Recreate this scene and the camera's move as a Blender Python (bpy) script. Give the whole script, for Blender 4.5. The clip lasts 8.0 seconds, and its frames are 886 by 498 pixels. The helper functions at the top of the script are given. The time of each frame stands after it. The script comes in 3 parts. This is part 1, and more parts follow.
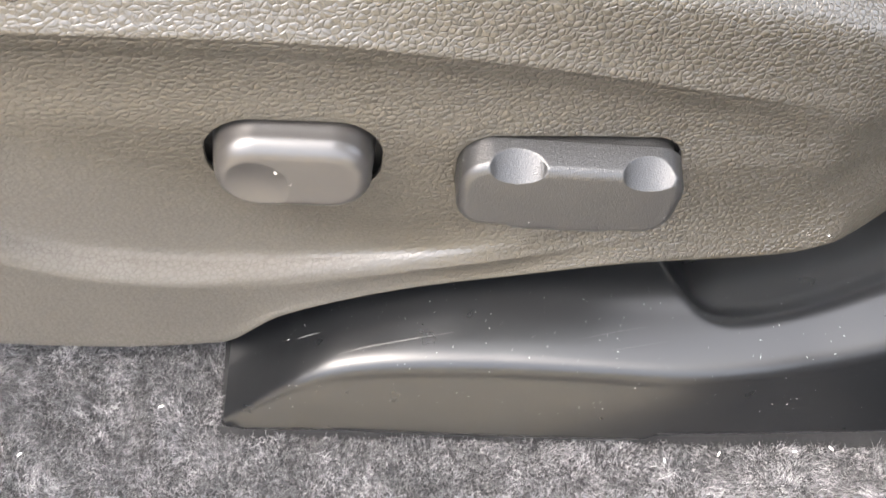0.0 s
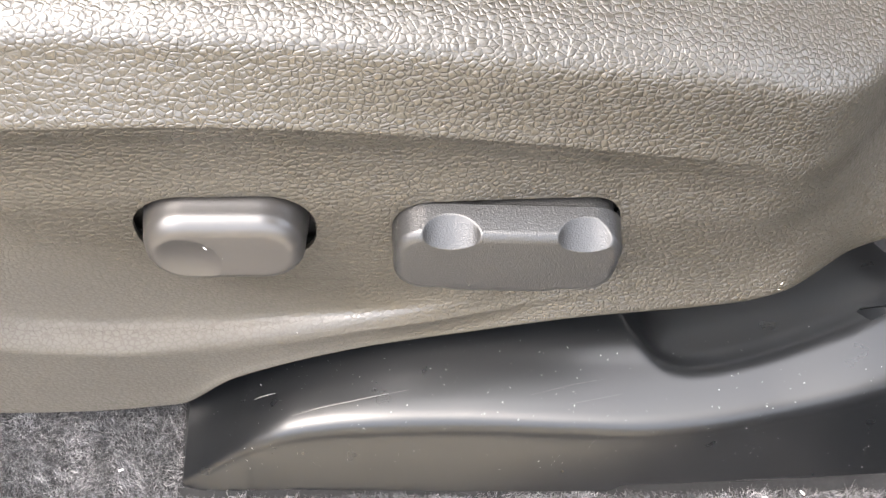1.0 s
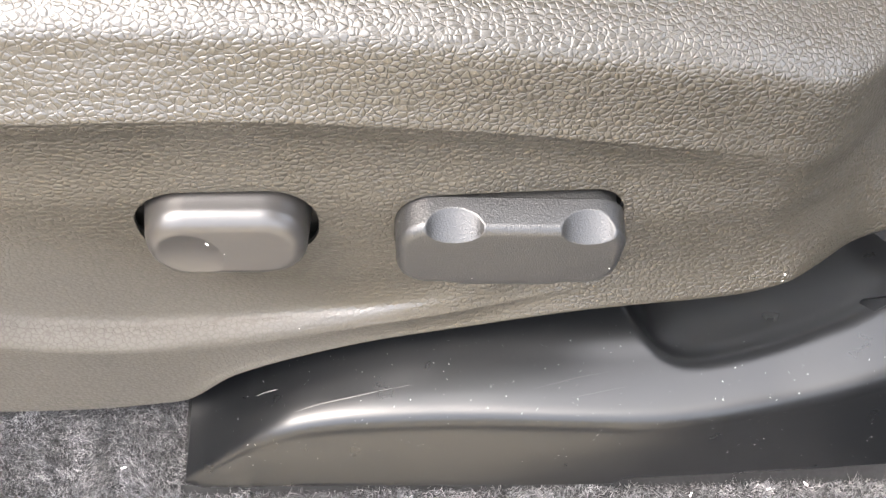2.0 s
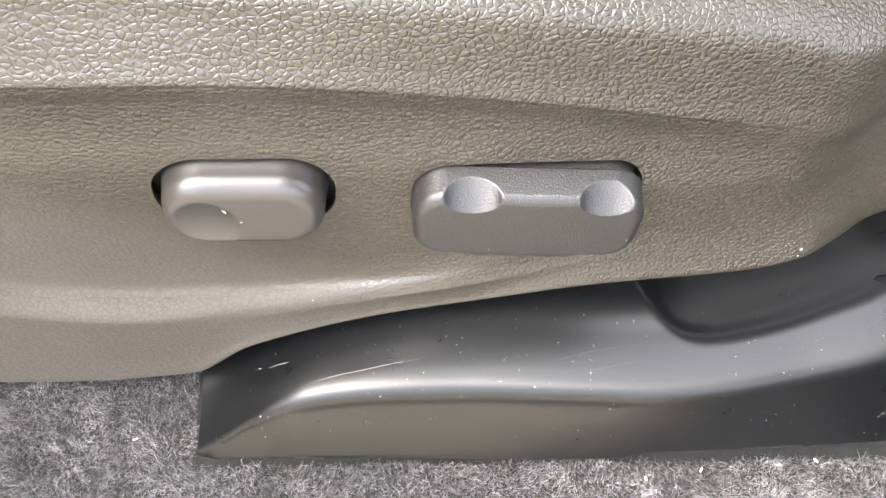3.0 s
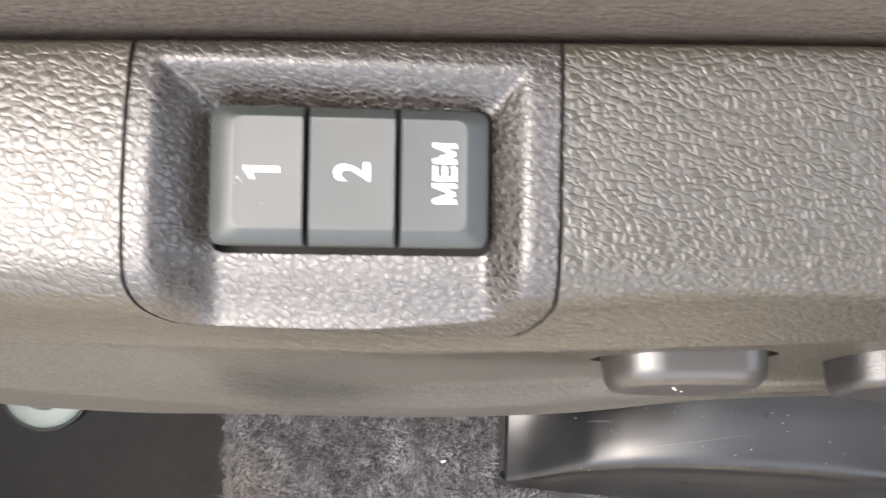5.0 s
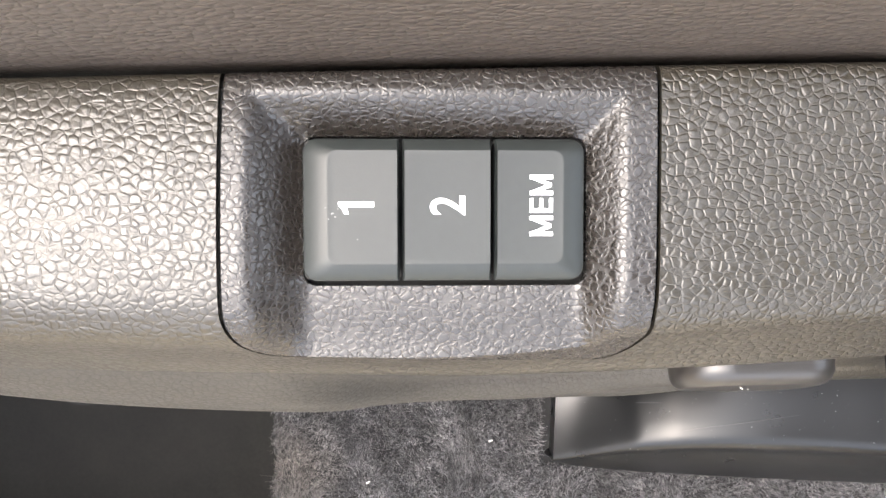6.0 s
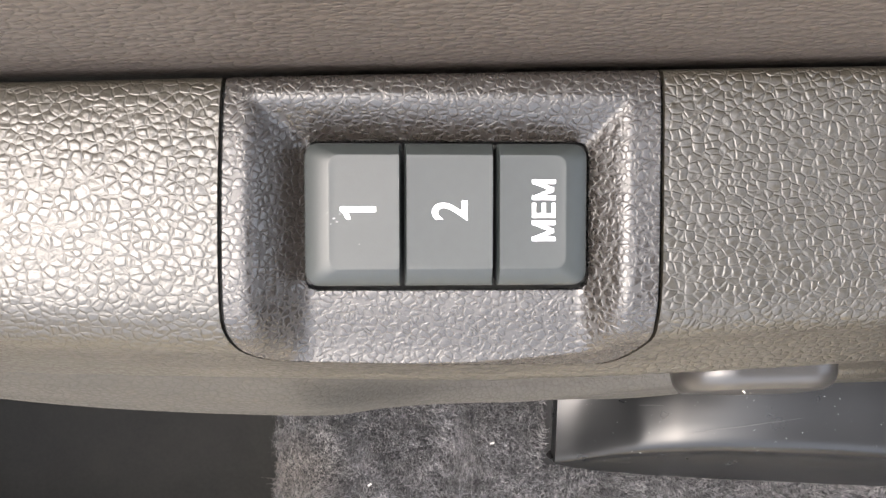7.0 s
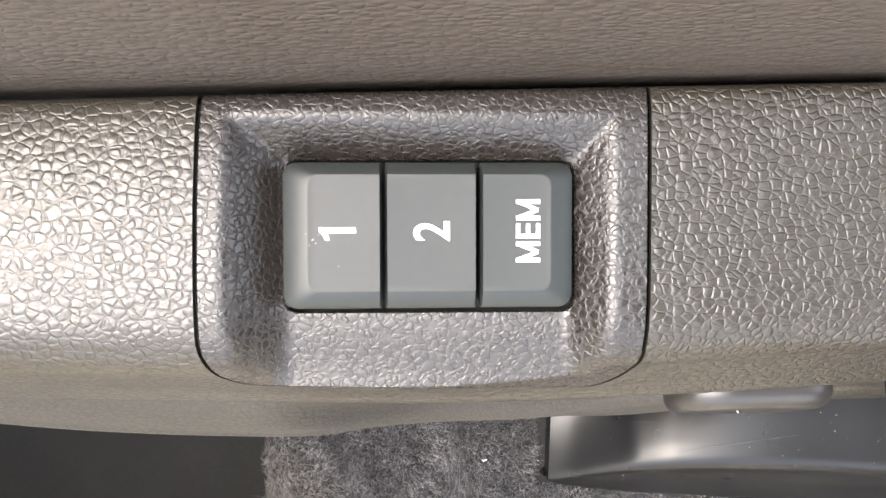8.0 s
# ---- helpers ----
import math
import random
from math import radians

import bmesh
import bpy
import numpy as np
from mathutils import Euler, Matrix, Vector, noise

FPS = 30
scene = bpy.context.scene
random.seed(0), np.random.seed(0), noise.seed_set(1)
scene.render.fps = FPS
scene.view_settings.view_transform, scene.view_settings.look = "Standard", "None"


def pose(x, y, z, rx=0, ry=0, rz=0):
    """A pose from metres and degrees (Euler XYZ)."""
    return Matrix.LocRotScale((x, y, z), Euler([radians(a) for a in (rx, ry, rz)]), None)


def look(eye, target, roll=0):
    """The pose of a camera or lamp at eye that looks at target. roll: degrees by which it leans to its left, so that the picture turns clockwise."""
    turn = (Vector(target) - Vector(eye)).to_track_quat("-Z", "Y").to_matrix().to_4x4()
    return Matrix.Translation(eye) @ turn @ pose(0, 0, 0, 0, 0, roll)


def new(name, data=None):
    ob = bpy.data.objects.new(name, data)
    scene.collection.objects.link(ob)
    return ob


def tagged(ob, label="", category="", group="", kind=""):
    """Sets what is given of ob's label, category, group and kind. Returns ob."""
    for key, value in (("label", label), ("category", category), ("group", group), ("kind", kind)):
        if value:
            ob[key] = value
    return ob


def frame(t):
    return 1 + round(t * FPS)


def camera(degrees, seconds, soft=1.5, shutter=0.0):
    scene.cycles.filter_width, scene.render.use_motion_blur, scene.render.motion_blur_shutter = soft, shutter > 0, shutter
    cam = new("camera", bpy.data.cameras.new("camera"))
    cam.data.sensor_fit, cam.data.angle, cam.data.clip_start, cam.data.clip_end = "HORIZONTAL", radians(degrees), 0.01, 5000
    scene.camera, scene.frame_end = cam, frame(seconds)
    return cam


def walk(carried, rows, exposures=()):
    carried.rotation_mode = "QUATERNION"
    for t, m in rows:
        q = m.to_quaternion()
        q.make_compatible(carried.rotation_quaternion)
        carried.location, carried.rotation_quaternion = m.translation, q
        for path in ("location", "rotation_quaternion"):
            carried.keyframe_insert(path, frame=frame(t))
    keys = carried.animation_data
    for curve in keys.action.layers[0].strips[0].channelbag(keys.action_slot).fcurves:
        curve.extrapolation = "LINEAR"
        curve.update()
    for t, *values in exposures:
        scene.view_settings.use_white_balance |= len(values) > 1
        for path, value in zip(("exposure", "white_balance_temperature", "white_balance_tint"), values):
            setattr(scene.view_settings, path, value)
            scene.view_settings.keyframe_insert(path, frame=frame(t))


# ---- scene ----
cam = camera(58.56, 8.0, shutter=0.4)
# seconds, eye in metres, turn in degrees
ROWS = [
    (0.0, 0.02186, -0.09134, 0.31921, 18.916, -3.529, 0.766),
    (0.5, 0.03588, -0.07977, 0.31349, 19.89, -2.453, 0.067),
    (1.0, 0.04394, -0.07605, 0.32332, 19.931, -2.015, -0.619),
    (2.5, 0.03995, -0.07736, 0.321, 19.253, -2.094, -1.18),
    (3.0, 0.03735, -0.08, 0.31973, 18.577, -2.185, -0.761),
    (3.5, 0.03538, -0.08079, 0.31926, 17.536, -2.14, -0.192),
    (4.0, 0.00714, -0.05946, 0.32932, 14.43, -2.099, 1.217),
    (4.5, -0.0435, -0.0174, 0.32705, 7.486, -2.364, 2.628),
    (5.0, -0.08353, 0.02681, 0.32787, 1.361, -1.974, 2.985),
    (5.2, -0.09203, 0.03296, 0.32541, -0.339, -1.848, 2.77),
    (6.5, -0.10147, 0.04358, 0.32584, -2.952, -1.68, 2.091),
    (7.0, -0.10105, 0.04337, 0.32512, -2.82, -1.602, 2.156),
    (7.5, -0.09881, 0.04605, 0.32344, -2.429, -1.594, 2.084),
    (8.0, -0.09813, 0.04551, 0.3216, -2.165, -1.717, 2.05),
]
EXPOSURES = [(0.0, 3.12), (3.5, 3.12), (4.2, 2.89), (4.7, 2.55), (5.2, 2.42), (6.5, 2.25), (8.0, 2.25)]
walk(cam, [(t, pose(*rest)) for t, *rest in ROWS], EXPOSURES)

# ---------------------------------------------------------------- light
world = bpy.data.worlds.new("sky")
scene.world = world
world.use_nodes = True
wn = world.node_tree
sky = wn.nodes.new("ShaderNodeTexSky")
sky.sky_type, sky.sun_disc = "NISHITA", False
sky.sun_elevation, sky.sun_rotation = radians(65.1), radians(265.9)
sky.air_density, sky.dust_density, sky.ozone_density = 0.55, 5.0, 0.5
# a thin white overcast lies over the blue
veil = wn.nodes.new("ShaderNodeVectorMath")
veil.inputs[1].default_value = (3.63, 3.66, 3.63)
wn.links.new(sky.outputs[0], veil.inputs[0])
wn.links.new(veil.outputs[0], wn.nodes["Background"].inputs[0])
wn.nodes["Background"].inputs[1].default_value = 0.14

# the sun stands veiled behind bright cloud, in front of the open door
sun = new("sun", bpy.data.lights.new("sun", "SUN"))
sun.data.energy, sun.data.angle, sun.data.color = 0.33, radians(64), (0.955, 1.0, 0.985)
sun.matrix_world = look((-0.42, -0.03, 0.905), (0, 0, 0))


# ---------------------------------------------------------------- materials
def material(name):
    m = bpy.data.materials.new(name)
    m.use_nodes = True
    return m, m.node_tree, m.node_tree.nodes["Principled BSDF"]


def node(tree, kind, **values):
    n = tree.nodes.new(kind)
    for k, v in values.items():
        n.inputs[k.replace("_", " ")].default_value = v
    return n


def coords(tree, stretch=(1, 1, 1)):
    c = tree.nodes.new("ShaderNodeTexCoord")
    m = tree.nodes.new("ShaderNodeMapping")
    m.inputs["Scale"].default_value = stretch
    tree.links.new(c.outputs["Object"], m.inputs["Vector"])
    return m.outputs["Vector"]


def tint(tree, bsdf, base, spread, where, scale, scale2=None):
    """Base colour that drifts round base by noise at two scales."""
    n1 = node(tree, "ShaderNodeTexNoise", Scale=scale, Detail=4.0)
    n2 = node(tree, "ShaderNodeTexNoise", Scale=scale2 or scale * 12, Detail=3.0)
    tree.links.new(where, n1.inputs["Vector"])
    tree.links.new(where, n2.inputs["Vector"])
    add = tree.nodes.new("ShaderNodeMath")
    add.operation = "ADD"
    tree.links.new(n1.outputs[0], add.inputs[0])
    tree.links.new(n2.outputs[0], add.inputs[1])
    ramp = tree.nodes.new("ShaderNodeMapRange")
    ramp.inputs["From Min"].default_value, ramp.inputs["From Max"].default_value = 0.6, 1.4
    tree.links.new(add.outputs[0], ramp.inputs["Value"])
    mix = tree.nodes.new("ShaderNodeMix")
    mix.data_type = "RGBA"
    mix.inputs[6].default_value = (*[c * (1 - spread) for c in base], 1)
    mix.inputs[7].default_value = (*[c * (1 + spread) for c in base], 1)
    tree.links.new(ramp.outputs[0], mix.inputs[0])
    tree.links.new(mix.outputs[2], bsdf.inputs["Base Color"])
    return mix


def grained(name, base, rough, cell, depth, spread=0.12, stretch=(1, 1, 1), strength=0.8, specular=0.5, crease=0.24, speck=0.25, dome=1.0, wobble=0.5, edge=0.4, fine_below=False):
    """Moulded plastic or hide with a pebbled grain of that cell size in metres."""
    m, tree, bsdf = material(name)
    where = coords(tree, stretch)
    wob = node(tree, "ShaderNodeTexNoise", Scale=0.9 / cell, Detail=3.0)
    tree.links.new(where, wob.inputs["Vector"])
    sub = tree.nodes.new("ShaderNodeVectorMath")
    sub.operation = "SUBTRACT"
    sub.inputs[1].default_value = (0.5, 0.5, 0.5)
    tree.links.new(wob.outputs["Color"], sub.inputs[0])
    mul = tree.nodes.new("ShaderNodeVectorMath")
    mul.operation = "SCALE"
    mul.inputs["Scale"].default_value = cell * wobble
    tree.links.new(sub.outputs[0], mul.inputs[0])
    add = tree.nodes.new("ShaderNodeVectorMath")
    tree.links.new(where, add.inputs[0])
    tree.links.new(mul.outputs[0], add.inputs[1])
    vor = node(tree, "ShaderNodeTexVoronoi", Scale=1.0 / cell)
    vor.feature = "DISTANCE_TO_EDGE"
    tree.links.new(add.outputs[0], vor.inputs["Vector"])
    lift = tree.nodes.new("ShaderNodeMapRange")
    lift.interpolation_type = "SMOOTHSTEP"
    lift.inputs["From Max"].default_value = crease
    lift.inputs["To Max"].default_value = edge
    tree.links.new(vor.outputs["Distance"], lift.inputs["Value"])
    small = node(tree, "ShaderNodeTexVoronoi", Scale=1.0 / cell)
    small.feature = "F1"
    tree.links.new(add.outputs[0], small.inputs["Vector"])
    lift2 = tree.nodes.new("ShaderNodeMapRange")
    lift2.interpolation_type = "SMOOTHSTEP"
    lift2.inputs["From Max"].default_value = 0.8
    lift2.inputs["To Min"].default_value, lift2.inputs["To Max"].default_value = dome, 0.0
    tree.links.new(small.outputs["Distance"], lift2.inputs["Value"])
    fine = node(tree, "ShaderNodeTexNoise", Scale=1.1 / cell, Detail=4.0)
    tree.links.new(where, fine.inputs["Vector"])
    both = tree.nodes.new("ShaderNodeMath")
    both.operation = "MULTIPLY_ADD"
    both.inputs[1].default_value = speck
    tree.links.new(fine.outputs[0], both.inputs[0])
    tree.links.new(lift.outputs[0], both.inputs[2])
    three = tree.nodes.new("ShaderNodeMath")
    tree.links.new(both.outputs[0], three.inputs[0])
    tree.links.new(lift2.outputs[0], three.inputs[1])
    bump = node(tree, "ShaderNodeBump", Strength=strength, Distance=depth)
    tree.links.new(three.outputs[0], bump.inputs["Height"])
    tree.links.new(bump.outputs[0], bsdf.inputs["Normal"])
    tint(tree, bsdf, base, spread, where, 25.0, 0.8 / cell)
    blunt = None
    if fine_below:
        # the moulded grain runs out, blunter and finer, over the lower part of the trim
        place = tree.nodes.new("ShaderNodeSeparateXYZ")
        tree.links.new(where, place.inputs[0])
        ahead = tree.nodes.new("ShaderNodeMapRange")
        ahead.inputs["From Min"].default_value, ahead.inputs["From Max"].default_value = -0.30 * stretch[0], 0.15 * stretch[0]
        ahead.inputs["To Min"].default_value, ahead.inputs["To Max"].default_value = -0.125, 0.140
        tree.links.new(place.outputs["X"], ahead.inputs["Value"])
        level = tree.nodes.new("ShaderNodeMath")
        tree.links.new(place.outputs["Z"], level.inputs[0])
        tree.links.new(ahead.outputs[0], level.inputs[1])
        full = tree.nodes.new("ShaderNodeMapRange")
        full.interpolation_type = "SMOOTHSTEP"
        full.inputs["From Min"].default_value, full.inputs["From Max"].default_value = 0.090, 0.270
        full.inputs["To Min"].default_value = 0.45 * strength
        full.inputs["To Max"].default_value = 1.35 * strength
        tree.links.new(level.outputs[0], full.inputs["Value"])
        tree.links.new(full.outputs[0], bump.inputs["Strength"])
        blunt = tree.nodes.new("ShaderNodeMapRange")
        blunt.inputs["From Min"].default_value, blunt.inputs["From Max"].default_value = 0.45 * strength, 0.6 * strength
        blunt.inputs["To Min"].default_value, blunt.inputs["To Max"].default_value = 0.42, 0.0
        tree.links.new(full.outputs[0], blunt.inputs["Value"])
        # a second, finer grain that stays
        grit = node(tree, "ShaderNodeTexVoronoi", Scale=1.5 / cell)
        tree.links.new(where, grit.inputs["Vector"])
        under = node(tree, "ShaderNodeBump", Strength=0.9, Distance=-depth * 0.6)
        tree.links.new(grit.outputs["Distance"], under.inputs["Height"])
        tree.links.new(under.outputs[0], bump.inputs["Normal"])
    r = tree.nodes.new("ShaderNodeMapRange")
    r.inputs["To Min"].default_value, r.inputs["To Max"].default_value = rough + 0.1, rough - 0.04
    r.inputs["From Max"].default_value = edge
    tree.links.new(lift.outputs[0], r.inputs["Value"])
    rough_out = r.outputs[0]
    if blunt:
        total = tree.nodes.new("ShaderNodeMath")
        tree.links.new(rough_out, total.inputs[0])
        tree.links.new(blunt.outputs[0], total.inputs[1])
        rough_out = total.outputs[0]
    tree.links.new(rough_out, bsdf.inputs["Roughness"])
    bsdf.inputs["Specular IOR Level"].default_value = specular
    return m


def smooth_plastic(name, base, rough, spread=0.1, grit=0.00003, scale=2500.0, specular=0.5, smears=0.03):
    m, tree, bsdf = material(name)
    where = coords(tree)
    n = node(tree, "ShaderNodeTexNoise", Scale=scale, Detail=3.0)
    tree.links.new(where, n.inputs["Vector"])
    bump = node(tree, "ShaderNodeBump", Strength=0.6, Distance=grit)
    tree.links.new(n.outputs[0], bump.inputs["Height"])
    tree.links.new(bump.outputs[0], bsdf.inputs["Normal"])
    tint(tree, bsdf, base, spread, where, 40.0)
    smear = node(tree, "ShaderNodeTexNoise", Scale=90.0, Detail=5.0)
    tree.links.new(where, smear.inputs["Vector"])
    r = tree.nodes.new("ShaderNodeMapRange")
    r.inputs["To Min"].default_value, r.inputs["To Max"].default_value = rough - smears, rough + smears
    tree.links.new(smear.outputs[0], r.inputs["Value"])
    tree.links.new(r.outputs[0], bsdf.inputs["Roughness"])
    bsdf.inputs["Specular IOR Level"].default_value = specular
    return m


def plain(name, base, rough, spread=0.1, scale=30.0):
    m, tree, bsdf = material(name)
    tint(tree, bsdf, base, spread, coords(tree), scale)
    bsdf.inputs["Roughness"].default_value = rough
    return m


M_TRIM = grained("grained_trim", (0.0254, 0.0217, 0.0152), 0.34, 0.0016, 0.00020, strength=0.9, specular=0.82, crease=0.17, speck=0.14, dome=0.50, edge=0.55, stretch=(0.85, 1, 1), fine_below=True)
M_BEZEL = grained("grained_bezel", (0.0195, 0.0164, 0.0140), 0.28, 0.0014, 0.00012, strength=1.0, specular=0.8, crease=0.17, speck=0.45, dome=0.35, edge=0.55, stretch=(0.85, 1, 1), wobble=1.3)
M_HIDE = grained("cushion_hide", (0.072, 0.0590, 0.0495), 0.35, 0.0013, 0.00018, stretch=(0.6, 1, 1))
M_SWITCH = smooth_plastic("switch_plastic", (0.026, 0.0240, 0.022), 0.33, specular=0.7)
M_SWITCH_GRAIN = smooth_plastic("switch_grain", (0.0165, 0.0163, 0.0160), 0.31, specular=0.65, grit=0.00030, scale=1900.0)
M_BUTTON = smooth_plastic("button_plastic", (0.021, 0.0245, 0.0235), 0.43, smears=0.08)
M_COVER = smooth_plastic("cover_plastic", (0.0042, 0.0046, 0.0052), 0.29, specular=0.48, grit=0.00005, smears=0.045)
# near-black of small parts, and painted dark inside the holes
M_BLACK = plain("black_parts_and_hole_shade", (0.008, 0.008, 0.008), 0.7)
M_WHITE = plain("white_print", (0.82, 0.82, 0.8), 0.5, 0.02)
M_MAT = plain("mat_fibre", (0.0062, 0.0060, 0.0052), 0.95, 0.6, 45.0)
M_RING = smooth_plastic("pale_ring", (0.15, 0.17, 0.15), 0.4)
M_DUST = plain("pale_dust", (0.30, 0.30, 0.295), 0.8, 0.3)
M_LINT = plain("lint", (0.75, 0.73, 0.68), 0.8, 0.1)
M_SCUFF = plain("scuff", (0.032, 0.032, 0.032), 0.45)
M_LINING = plain("cabin_lining", (0.66, 0.65, 0.62), 0.9)
# near-black of the unseen walls that hold light back
M_DARK = plain("dark_unseen_walls", (0.03, 0.03, 0.03), 0.8)
M_SILL = plain("sill_paint", (0.26, 0.235, 0.205), 0.5)
# beige of the added reflector, set by the brightness it gives the trim
M_REFLECTOR = plain("beige_reflector", (0.45, 0.365, 0.255), 0.7)
# colour raised to stand in for sunlight on the backdrop's near side
M_BACKDROP = plain("sunlit_backdrop", (0.74, 0.655, 0.50), 0.9, 0.12, 2.0)
M_GROUND = plain("concrete", (0.38, 0.335, 0.25), 0.9, 0.15, 3.0)


# ---------------------------------------------------------------- mesh tools
def keyed(x, keys):
    """Smooth value at x between (x, value) keys."""
    xs, vs = zip(*keys)
    if x <= xs[0]:
        return vs[0]
    if x >= xs[-1]:
        return vs[-1]
    i = max(k for k in range(len(xs)) if xs[k] <= x)
    h = xs[i + 1] - xs[i]

    def slope(k):
        if k == 0 or k == len(xs) - 1:
            return 0.0 if len(xs) > 2 else (vs[-1] - vs[0]) / (xs[-1] - xs[0])
        return (vs[k + 1] - vs[k - 1]) / (xs[k + 1] - xs[k - 1])

    t = (x - xs[i]) / h
    a, b = slope(i) * h, slope(i + 1) * h
    return (2 * t**3 - 3 * t**2 + 1) * vs[i] + (t**3 - 2 * t**2 + t) * a + (3 * t**2 - 2 * t**3) * vs[i + 1] + (t**3 - t**2) * b


def step(a, b, x):
    t = min(1.0, max(0.0, (x - a) / (b - a)))
    return t * t * (3 - 2 * t)


def ramp(a, b, x):
    """A straight rise from 0 at a to 1 at b with lightly rounded ends."""
    t = (x - a) / (b - a)
    r = 0.16
    if t <= -r or t >= 1 + r:
        return 0.0 if t < 0.5 else 1.0
    if t < r:
        return (t + r) ** 2 / (4 * r)
    if t > 1 - r:
        return 1 - (1 + r - t) ** 2 / (4 * r)
    return t


def spline(points, count):
    """Even samples along a Catmull-Rom curve through the points."""
    p = np.array(points, float)
    p = np.vstack([2 * p[0] - p[1], p, 2 * p[-1] - p[-2]])
    out = []
    for i in range(1, len(p) - 2):
        d = [np.linalg.norm(p[i + k + 1] - p[i + k]) ** 0.5 + 1e-9 for k in (-1, 0, 1)]
        t0, t1 = 0.0, d[0]
        t2, t3 = t1 + d[1], t1 + d[1] + d[2]
        for t in np.linspace(t1, t2, 24, endpoint=False):
            a1 = (t1 - t) / (t1 - t0) * p[i - 1] + (t - t0) / (t1 - t0) * p[i]
            a2 = (t2 - t) / (t2 - t1) * p[i] + (t - t1) / (t2 - t1) * p[i + 1]
            a3 = (t3 - t) / (t3 - t2) * p[i + 1] + (t - t2) / (t3 - t2) * p[i + 2]
            b1 = (t2 - t) / (t2 - t0) * a1 + (t - t0) / (t2 - t0) * a2
            b2 = (t3 - t) / (t3 - t1) * a2 + (t - t1) / (t3 - t1) * a3
            out.append((t2 - t) / (t2 - t1) * b1 + (t - t1) / (t2 - t1) * b2)
    out.append(p[-2])
    out = np.array(out)
    s = np.concatenate([[0], np.cumsum(np.linalg.norm(np.diff(out, axis=0), axis=1))])
    q = np.linspace(0, s[-1], count)
    return np.stack([np.interp(q, s, out[:, k]) for k in range(2)], 1)


def mesh_from(name, verts, faces, mat, smooth=True, sharp=None):
    me = bpy.data.meshes.new(name)
    me.from_pydata([tuple(v) for v in verts], [], faces)
    me.validate()
    bm = bmesh.new()
    bm.from_mesh(me)
    bmesh.ops.recalc_face_normals(bm, faces=bm.faces)
    bm.to_mesh(me)
    bm.free()
    me.materials.append(mat)
    if smooth:
        me.polygons.foreach_set("use_smooth", [True] * len(me.polygons))
        if sharp:
            me.set_sharp_from_angle(angle=radians(sharp))
    me.update()
    return me


def part(name, me, parent=None, label=""):
    ob = new(name, me)
    if parent:
        ob.parent = parent
    if label:
        ob["label"] = label
    return ob


def sheet(grid, thick, shift=None):
    """A closed shell: the grid of points (rows x columns x 3) and its copy set back by thick."""
    g = np.array(grid)
    du = np.gradient(g, axis=0)
    dv = np.gradient(g, axis=1)
    n = np.cross(du, dv)
    n /= np.linalg.norm(n, axis=2, keepdims=True) + 1e-12
    back = g + n * thick
    if shift is not None:
        g, back = g.copy(), back.copy()
        g[:, :, 1] += shift(g)
        back[:, :, 1] += shift(back)
    r, c = g.shape[:2]
    verts = np.concatenate([g.reshape(-1, 3), back.reshape(-1, 3)])
    off = r * c
    faces = []
    for i in range(r - 1):
        for j in range(c - 1):
            a = i * c + j
            faces.append((a, a + 1, a + c + 1, a + c))
            faces.append((off + a, off + a + c, off + a + c + 1, off + a + 1))
    rim = [j for j in range(c)] + [i * c + c - 1 for i in range(1, r)] + [(r - 1) * c + j for j in range(c - 2, -1, -1)] + [i * c for i in range(r - 2, 0, -1)]
    for k, a in enumerate(rim):
        b = rim[(k + 1) % len(rim)]
        faces.append((b, a, off + a, off + b))
    return verts, faces


def outline(w, h, r, count=96):
    """Rounded rectangle round the origin, counter-clockwise."""
    pts = []
    for cx, cy, a0 in ((w / 2 - r, h / 2 - r, 0), (-w / 2 + r, h / 2 - r, 90), (-w / 2 + r, -h / 2 + r, 180), (w / 2 - r, -h / 2 + r, 270)):
        for k in range(count // 4):
            a = radians(a0 + 90 * k / (count // 4 - 1))
            pts.append((cx + r * math.cos(a), cy + r * math.sin(a)))
    p = np.array(pts + pts[:1])
    s = np.concatenate([[0], np.cumsum(np.linalg.norm(np.diff(p, axis=0), axis=1))])
    q = np.linspace(0, s[-1], count, endpoint=False)
    return np.stack([np.interp(q, s, p[:, k]) for k in range(2)], 1)


def prism(points, lo, hi, place):
    """Closed prism over a flat outline, from lo to hi along local z, set at the matrix place."""
    n = len(points)
    verts = [place @ Vector((x, y, lo)) for x, y in points] + [place @ Vector((x, y, hi)) for x, y in points]
    faces = [tuple(range(n - 1, -1, -1)), tuple(range(n, 2 * n))]
    faces += [(k, (k + 1) % n, n + (k + 1) % n, n + k) for k in range(n)]
    return verts, faces


